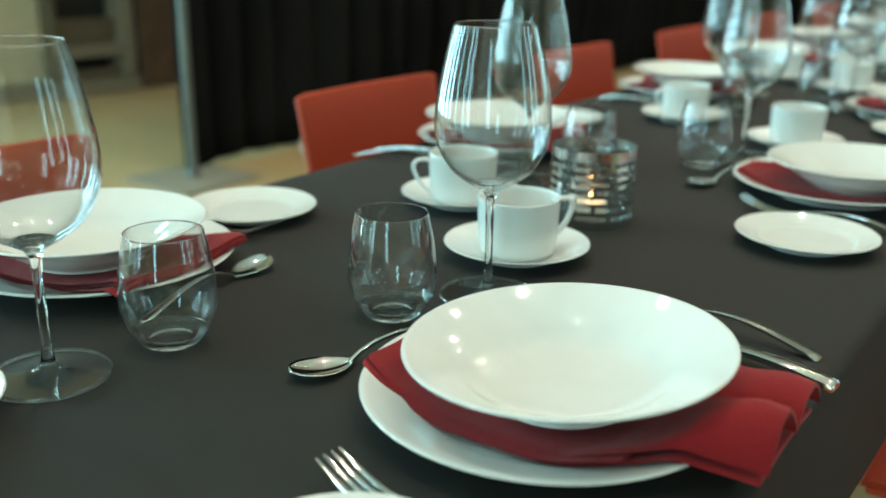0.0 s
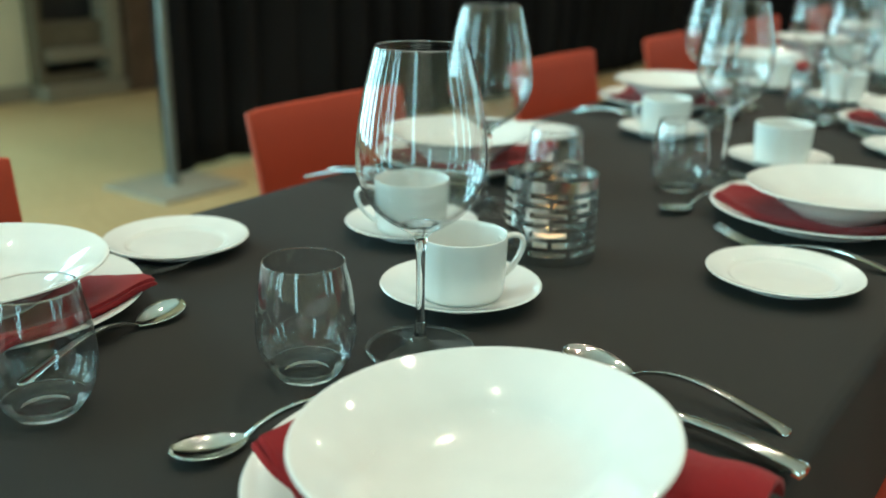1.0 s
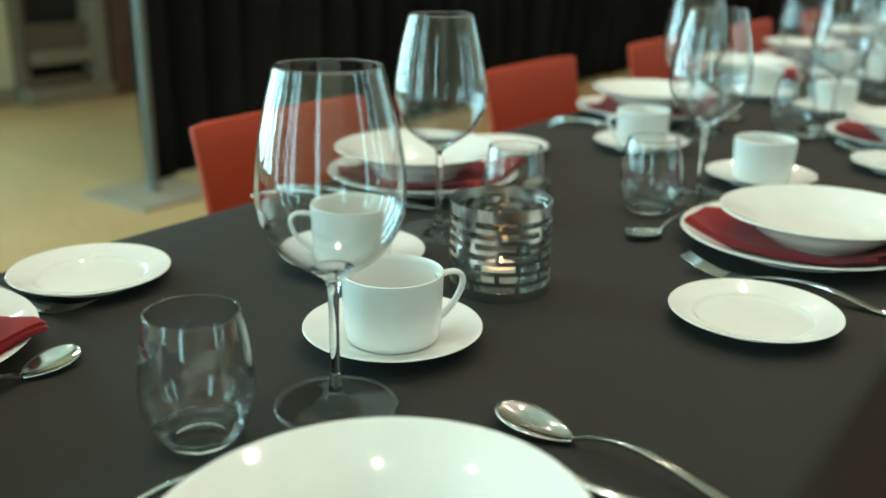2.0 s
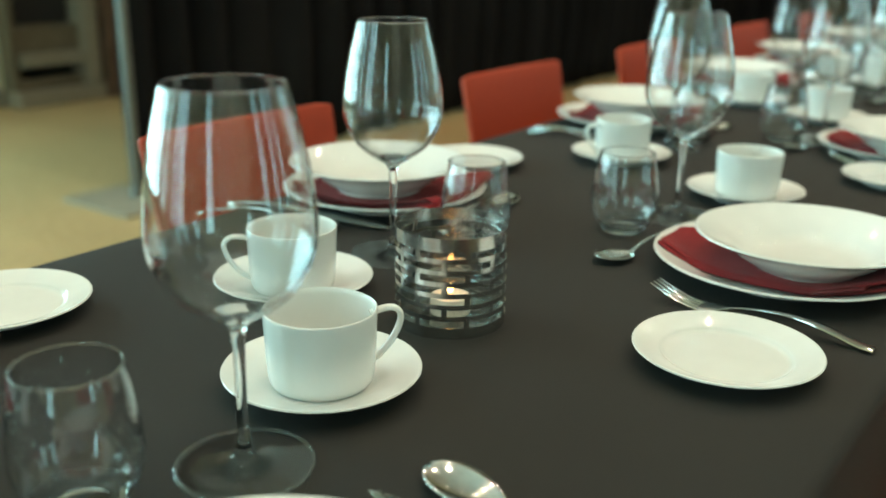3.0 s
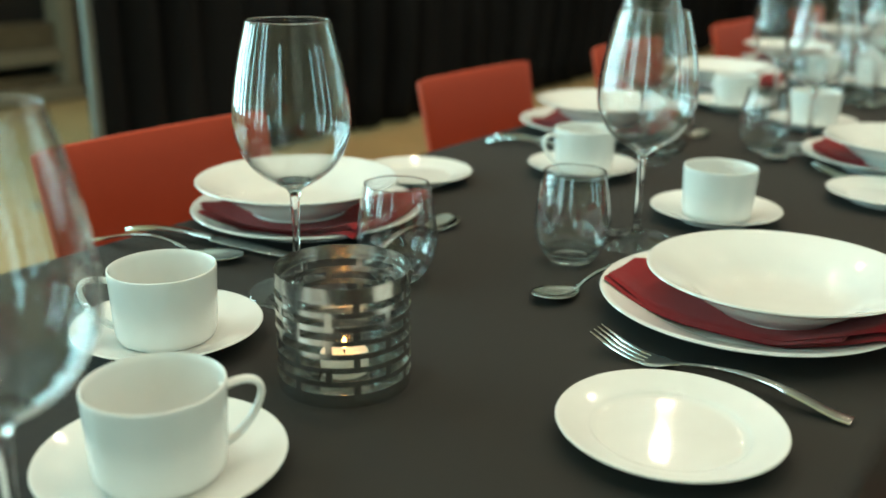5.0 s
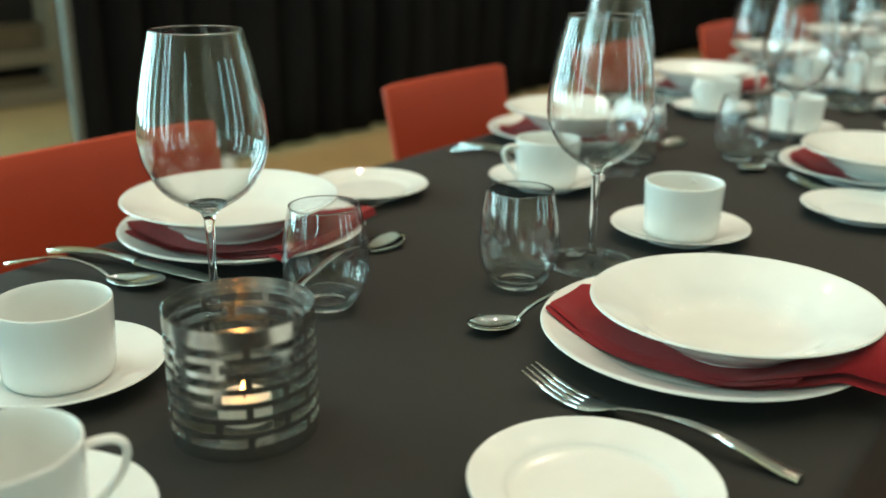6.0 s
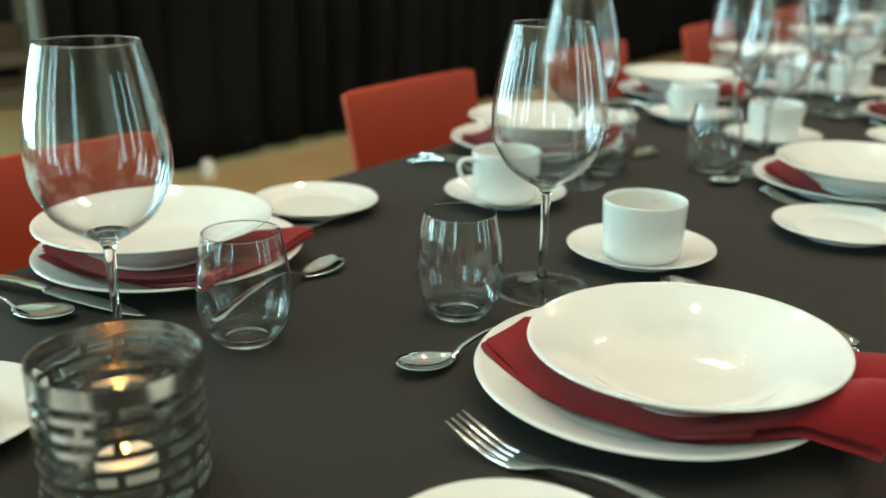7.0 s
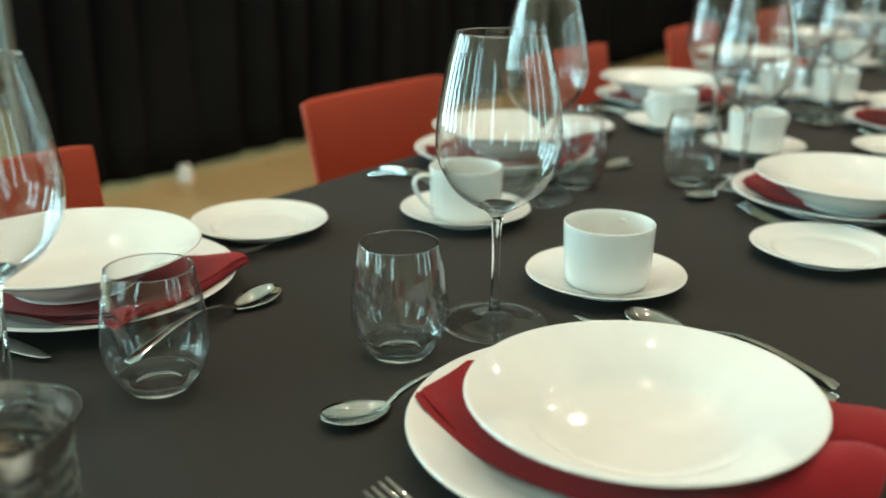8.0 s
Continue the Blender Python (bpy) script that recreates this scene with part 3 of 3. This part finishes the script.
def knife():
    ob = thing("knife", "polished steel table knife on the black cloth", "knife", "knives on the table")
    length = 0.240
    blade = [(0.0, 0.004, 0.0006), (0.006, 0.0055, 0.0040), (0.02, 0.0040, 0.0075), (0.05, 0.0020, 0.0098), (0.09, 0.0005, 0.0102), (0.118, 0.0, 0.0090), (0.124, 0.0, 0.0055)]
    part("blade", loft([(x, y, 0.0045 + 0.004 * x / 0.124, w, 0.0010) for x, y, w in blade], 12), STEEL, ob)
    out = []
    for k in range(11):
        t = k / 10
        out.append((0.122 + (length - 0.122) * t, 0, 0.0085 + 0.004 * math.sin(math.pi * t) - 0.004 * t, 0.0052 + 0.0036 * t, 0.0032 + 0.0008 * t))
    x, y, z, w, h = out[-1]
    out += [(x + 0.0014, y, z, w * 0.86, h * 0.6), (x + 0.002, y, z, w * 0.55, h * 0.2)]
    part("handle", loft(out, 12), STEEL, ob)
    return ob


# ---- napkin ----
def napkin(seed, long, front):
    """Folded in layers; one end lies towards the diner (+x) in open rolls."""
    ob = thing("napkin", "dark red linen napkin folded in layers under a bowl", "napkin", "napkins on the table")
    rnd = random.Random(seed)
    ph = rnd.uniform(0, 6)
    for k, (u0, u1, v0, v1) in enumerate(((-0.112 if front else -0.122, long - 0.004, -0.086, 0.088), (-0.116 if front else -0.126, min(long, 0.105), -0.090, 0.084), (-0.114 if front else -0.124, long, -0.084, 0.090))):
        bm = bmesh.new()
        n, m = 44, 30
        top, low = [], []
        for i in range(n + 1):
            ra, rb = [], []
            for j in range(m + 1):
                a, b = i / n, j / m
                u = u0 + (u1 - u0) * a
                near = v0 if front is None else float(np.interp(u, *front)) + (v0 + 0.086)
                far = v1 if front is None else float(np.interp(u, (-0.125, -0.06), (0.012, v1)))
                v = near + (far - near + (0.0 if front is None else 0.028 * a)) * b + (0.0 if front else 1.0) * 0.006 * math.sin(7 * a + ph + k) 
                r = math.hypot(u, v)
                base = 0.0078 if r < 0.09 else 0.0078 + 0.0170 * min(1.0, (r - 0.09) / 0.048)
                if r > 0.145:
                    base -= 0.30 * (r - 0.145)
                s = min(1.0, max(0.0, (u - 0.112) / 0.065))
                s = s * s * (3 - 2 * s)
                wave = s * (0.026 + 0.006 * math.sin(ph + 5 * b)) * abs(math.sin(2 * math.pi * b)) ** 0.7 if k == 2 else 0.0
                round_edge = 0.0022 * (max(0.0, abs(2 * b - 1) - 0.94) / 0.06) ** 2
                press = min(1.0, max(0.0, (r - 0.070) / 0.04)) if front else 1.0
                z = base + (0.0017 + 0.0021 * press) * k + wave + 0.0008 * noise.noise((u * 40, v * 40, seed + k))
                ra.append(bm.verts.new((u, v, z + 0.0037 - round_edge)))
                rb.append(bm.verts.new((u, v, z + round_edge * 0.6)))
            top.append(ra)
            low.append(rb)
        for rows, flip in ((top, False), (low, True)):
            for a, b in zip(rows, rows[1:]):
                for j in range(m):
                    q = (a[j], b[j], b[j + 1], a[j + 1])
                    bm.faces.new(q[::-1] if flip else q)
        for i in range(n):
            for j in (0, m):
                bm.faces.new((top[i][j], top[i + 1][j], low[i + 1][j], low[i][j]))
        for j in range(m):
            for i in (0, n):
                bm.faces.new((top[i][j], top[i][j + 1], low[i][j + 1], low[i][j]))
        part("fold", bm, NAPKIN, ob)
    return ob


# ---- candle ----
def candle_holder():
    ob = thing("candle_holder", "round steel candle holder pierced with staggered brick-like slots", "candle holder")
    R, H, t = 0.0523, 0.095, 0.0009
    slots, sub, rows = 7, 9, 7
    cells = slots * sub
    zs = [0.0, 0.0112]
    step = (H - 0.0112 - 0.0078) / rows
    z = 0.0112
    kinds = ["band"]
    for r in range(rows):
        zs += [z + step * 0.60, z + step]
        kinds += ["slot%d" % (r % 2), "band"]
        z += step
    zs.append(H)
    kinds.append("band")
    bm = bmesh.new()
    grid = {}
    def vert(i, j, s):
        key = (i % cells, j, s)
        if key not in grid:
            a = 2 * math.pi * (i % cells) / cells
            rr = R - (t if s else 0)
            grid[key] = bm.verts.new((rr * math.cos(a), rr * math.sin(a), zs[j]))
        return grid[key]
    def full(i, j):
        if j < 0 or j >= len(kinds):
            return False
        if kinds[j] == "band":
            return True
        return (i + (sub // 2 if kinds[j] == "slot1" else 0)) % sub == 0
    for i in range(cells):
        for j in range(len(kinds)):
            if not full(i, j):
                continue
            bm.faces.new((vert(i, j, 0), vert(i + 1, j, 0), vert(i + 1, j + 1, 0), vert(i, j + 1, 0)))
            bm.faces.new((vert(i, j + 1, 1), vert(i + 1, j + 1, 1), vert(i + 1, j, 1), vert(i, j, 1)))
            if not full(i, j - 1):
                bm.faces.new((vert(i, j, 0), vert(i, j, 1), vert(i + 1, j, 1), vert(i + 1, j, 0)))
            if not full(i, j + 1):
                bm.faces.new((vert(i, j + 1, 0), vert(i + 1, j + 1, 0), vert(i + 1, j + 1, 1), vert(i, j + 1, 1)))
            if not full((i - 1) % cells, j):
                bm.faces.new((vert(i, j, 0), vert(i, j + 1, 0), vert(i, j + 1, 1), vert(i, j, 1)))
            if not full((i + 1) % cells, j):
                bm.faces.new((vert(i + 1, j, 0), vert(i + 1, j, 1), vert(i + 1, j + 1, 1), vert(i + 1, j + 1, 0)))
    part("sleeve", bm, BRUSHED, ob, "pierced steel sleeve")
    part("bottom", lathe([(0, 0.0012), (R - 0.001, 0.0012), (R - 0.001, 0.0030), (0, 0.0030)], 48), BRUSHED, ob)
    wall = smooth_profile([(0.044, 0.0035), (0.0465, 0.010), (0.0470, 0.050), (0.0475, 0.086)], 4)
    inner = smooth_profile([(0.0455, 0.086), (0.0450, 0.050), (0.0445, 0.012), (0.040, 0.008), (0.0, 0.007)], 4)
    part("glass_liner", lathe([(0, 0.0035)] + wall + inner, 64), THIN, ob, "clear glass liner")
    return ob


def tea_light():
    ob = thing("tea_light", "small white tea light burning inside the candle holder", "candle")
    part("wax", lathe([(0, 0), (0.0185, 0), (0.0190, 0.001), (0.0190, 0.0155), (0.0180, 0.0165), (0.010, 0.0150), (0, 0.0145)], 40), WAX, ob)
    wick = part("wick", lathe([(0, 0.0140), (0.0007, 0.0140), (0.0007, 0.0200), (0, 0.0204)], 8), WICK, ob)
    part("flame", lathe(smooth_profile([(0, 0.0182), (0.0022, 0.0200), (0.0026, 0.0222), (0.0015, 0.0255), (0.0, 0.0290)], 4), 16), FLAME, wick, "small yellow flame")
    return ob


# ---- setting the table ----
RIGHT = [  # dinner plates of the near side: x, y
    (-0.318, 0.609), (-0.3155, 1.408), (-0.342, 2.142), (-0.345, 2.75), (-0.335, 3.40), (-0.330, 4.03), (-0.330, 4.66)]
LEFT = [(-0.841, 0.593), (-0.847, 1.372), (-0.830, 2.095), (-0.835, 2.72), (-0.830, 3.24), (-0.830, 3.84), (-0.830, 4.45)]
BOWLS = {("R", 0): (-0.297, 0.6035), ("R", 1): (-0.291, 1.4085), ("R", 2): (-0.322, 2.105), ("L", 0): (-0.832, 0.575), ("L", 1): (-0.840, 1.350), ("L", 2): (-0.814, 2.086), ("L", 3): (-0.835, 2.690)}
# how a bowl sits on its napkin: height, tilt about x and y
TILTED = {("R", 0): (0.0236, 1.7, -2.7), ("R", 1): (0.0130, -0.1, -0.9)}
HANDLES = {("R", 0): -35, ("R", 1): 5, ("L", 1): -38, ("L", 2): -34}
# where a thing differs from its usual place: side, setting, x, y
MOVED = {
    ("side_plate", "R", 1): (-0.281, 1.147), ("side_plate", "R", 2): (-0.303, 1.922), ("side_plate", "R", 3): (-0.335, 2.520), ("side_plate", "L", 0): (-0.866, 0.828), ("side_plate", "L", 1): (-0.870, 1.616),
    ("saucer", "R", 0): (-0.525, 0.903), ("saucer", "R", 1): (-0.458, 1.6955), ("saucer", "R", 2): (-0.538, 2.390), ("saucer", "R", 3): (-0.563, 2.968), ("saucer", "L", 1): (-0.696, 1.0435), ("saucer", "L", 2): (-0.702, 1.802), ("saucer", "L", 3): (-0.726, 2.495),
    ("wine_glass", "R", 0): (-0.482, 0.780), ("wine_glass", "R", 1): (-0.495, 1.546), ("wine_glass", "R", 2): (-0.484, 2.175), ("wine_glass", "R", 3): (-0.511, 2.770), ("wine_glass", "L", 3): (-0.637, 2.465), ("wine_glass", "L", 4): (-0.622, 2.976), ("wine_glass", "L", 0): (-0.657, 0.417), ("wine_glass", "L", 1): (-0.686, 1.191), ("wine_glass", "L", 2): (-0.677, 1.943),
    ("tumbler", "R", 0): (-0.523, 0.682), ("tumbler", "R", 1): (-0.524, 1.444), ("tumbler", "R", 2): (-0.545, 2.135), ("tumbler", "R", 3): (-0.548, 2.730), ("tumbler", "L", 0): (-0.634, 0.518), ("tumbler", "L", 1): (-0.637, 1.284), ("tumbler", "L", 2): (-0.667, 2.025),
}
USUAL = {"side_plate": (0.025, -0.252), "saucer": (-0.16, 0.29), "wine_glass": (-0.185, 0.175), "tumbler": (-0.208, 0.068)}
# cutlery: tip and handle end
LAID = {
    ("dessert_spoon", "R", 0): ((-0.499, 0.525), (-0.449, 0.701)), ("dessert_spoon", "R", 1): ((-0.488, 1.309), (-0.437, 1.483)),
    ("dessert_spoon", "L", 0): ((-0.719, 0.713), (-0.686, 0.525)), ("dessert_spoon", "L", 1): ((-0.708, 1.481), (-0.691, 1.294)),
    ("fork", "R", 0): ((-0.384, 0.443), (-0.176, 0.421)), ("fork", "R", 1): ((-0.397, 1.258), (-0.184, 1.248)), ("fork", "R", 2): ((-0.432, 2.023), (-0.220, 2.005)),
    ("fork", "L", 0): ((-0.778, 0.768), (-0.985, 0.722)), ("fork", "L", 1): ((-0.786, 1.546), (-0.990, 1.502)), ("fork", "L", 2): ((-0.766, 2.270), (-0.970, 2.225)), ("fork", "L", 3): ((-0.770, 2.896), (-0.970, 2.85)),
    ("soup_spoon", "R", 0): ((-0.375, 0.846), (-0.167, 0.826)), ("soup_spoon", "R", 1): ((-0.404, 1.632), (-0.203, 1.599)),
    ("knife", "R", 0): ((-0.390, 0.798), (-0.164, 0.775)), ("knife", "R", 1): ((-0.440, 1.592), (-0.193, 1.565)),
    ("knife", "L", 1): ((-0.745, 1.264), (-0.976, 1.214)), ("soup_spoon", "L", 1): ((-0.794, 1.216), (-0.985, 1.165)),
}
LAID_USUAL = {"dessert_spoon": ((-0.168, -0.095), (-0.118, 0.088)), "fork": ((-0.085, -0.132), (0.125, -0.162)), "soup_spoon": ((-0.092, 0.225), (0.106, 0.197)), "knife": ((-0.132, 0.190), (0.102, 0.163))}

FRONT = ((-0.125, -0.105, -0.02, 0.076, 0.12, 0.186), (-0.036, -0.046, -0.072, -0.072, -0.054, -0.026))
MADE = {}


def put(kind, maker, m, *args):
    """The first of a kind is built, the others are copied from it."""
    if kind not in MADE:
        MADE[kind] = maker(*args)
        MADE[kind].matrix_world = m
        return MADE[kind]
    return copy_thing(MADE[kind], m)


for side, row in (("R", RIGHT), ("L", LEFT)):
    turn = 0 if side == "R" else 180
    for k, (px, py) in enumerate(row):
        def world_of(off):
            s = 1 if side == "R" else -1
            return (px + s * off[0], py + s * off[1])
        rz = random.uniform(-4, 4)
        put("charger", charger, pose(px, py, TZ, 0, 0, rz))
        slide = {("R", 0): 0.012, ("R", 1): 0.008}.get((side, k), 0.0)
        put("napkin%s%d" % (side, k % 2), napkin, pose(px - slide, py - slide, TZ, 0, 0, turn + (0 if side == "R" else 10) + rz), 3 + k % 2, 0.186 if side == "R" else 0.095, FRONT if side == "R" else None)
        s = 1 if side == "R" else -1
        bx, by = BOWLS.get((side, k), (px + s * 0.014, py - 0.006))
        lift, rx, ry = TILTED.get((side, k), (0.0212 if side == "L" else 0.0150, 0, 0))
        put("bowl", pasta_bowl, pose(bx, by, TZ + lift, rx, ry, 0))
        x, y = MOVED.get(("side_plate", side, k), world_of(USUAL["side_plate"]))
        # it rests on the handle of the fork
        put("side_plate", bread_plate, pose(x, y, TZ + 0.001, 0, 0, rz))
        x, y = MOVED.get(("saucer", side, k), world_of(USUAL["saucer"]))
        put("saucer", saucer, pose(x, y, TZ))
        put("cup", cup, pose(x + 0.003, y - 0.004, TZ + 0.0056, 0, 0, turn + rz + HANDLES.get((side, k), -25)))
        x, y = MOVED.get(("wine_glass", side, k), world_of(USUAL["wine_glass"]))
        put("wine_glass", wine_glass, pose(x, y, TZ + 0.0005, 0, 0, rz))
        x, y = MOVED.get(("tumbler", side, k), world_of(USUAL["tumbler"]))
        put("tumbler", tumbler, pose(x, y, TZ + 0.0005, 0, 0, rz))
        for kind, maker, args in (("dessert_spoon", spoon, (0.187, "dessert_spoon", "polished steel dessert spoon laid above the plate")), ("soup_spoon", spoon, (0.200, "soup_spoon", "polished steel soup spoon beside the knife", 0.0195, 0.34)), ("fork", fork, ()), ("knife", knife, ())):
            ends = LAID.get((kind, side, k))
            if ends is None:
                ends = tuple(world_of(o) for o in LAID_USUAL[kind])
            (ax, ay), (bx, by) = ends
            put(kind, maker, pose(ax, ay, TZ, 0, 0, math.degrees(math.atan2(by - ay, bx - ax))), *args)

holder = candle_holder()
holder.matrix_world = pose(-0.526, 1.080, TZ, 0, 0, 11)
light = tea_light()
light.matrix_world = pose(-0.526, 1.080, TZ + 0.0073)

# ---- small things by the curtain, lamps in the ceiling ----
weight = thing("curtain_weight", "small round white weight on the floor by the curtain", "curtain weight", at=pose(-3.42, 3.565, 0))
part("body", lathe([(0, 0), (0.035, 0), (0.037, 0.01), (0.03, 0.06), (0.02, 0.075), (0, 0.078)], 20), WHITEPAINT, weight)
for lx, ly in DOWNLIGHTS:
    lamp = thing("downlight", "round recessed ceiling lamp with a warm glow", "ceiling lamp", "lamps in the ceiling", at=pose(lx, ly, TOP))
    part("ring", lathe([(0.041, 0.0), (0.041, -0.012), (0.058, -0.012), (0.062, -0.004), (0.062, 0.0)], 32), WHITEPAINT, lamp)
    part("lens", lathe([(0, -0.003), (0.040, -0.003), (0.040, 0.0)], 32), LAMPGLASS, lamp)

# ---- floor tiles last ----
for i in range(int((X1 - X0) / TILE) + 1):
    for j in range(int((Y1 - Y0) / TILE) + 1):
        x, y = X0 + i * TILE, Y0 + j * TILE
        if x > -0.5 or y < 0.5 or y > 9 or x + TILE > X1:
            continue
        tile = new("tile", tile_me)
        tile.location = (x, y, 0)
        tile.parent = floor
rest = bmesh.new()
for i in range(int((X1 - X0) / TILE) + 1):
    for j in range(int((Y1 - Y0) / TILE) + 1):
        x, y = X0 + i * TILE, Y0 + j * TILE
        if x > -0.5 or y < 0.5 or y > 9:
            vs = [rest.verts.new((x + a * (TILE - 0.003) + 0.0015, y + b * (TILE - 0.003) + 0.0015, 0)) for a, b in ((0, 0), (1, 0), (1, 1), (0, 1))]
            rest.faces.new(vs)
tagged(part("tiles", rest, FLOOR, floor, smooth=False), kind="stuff")
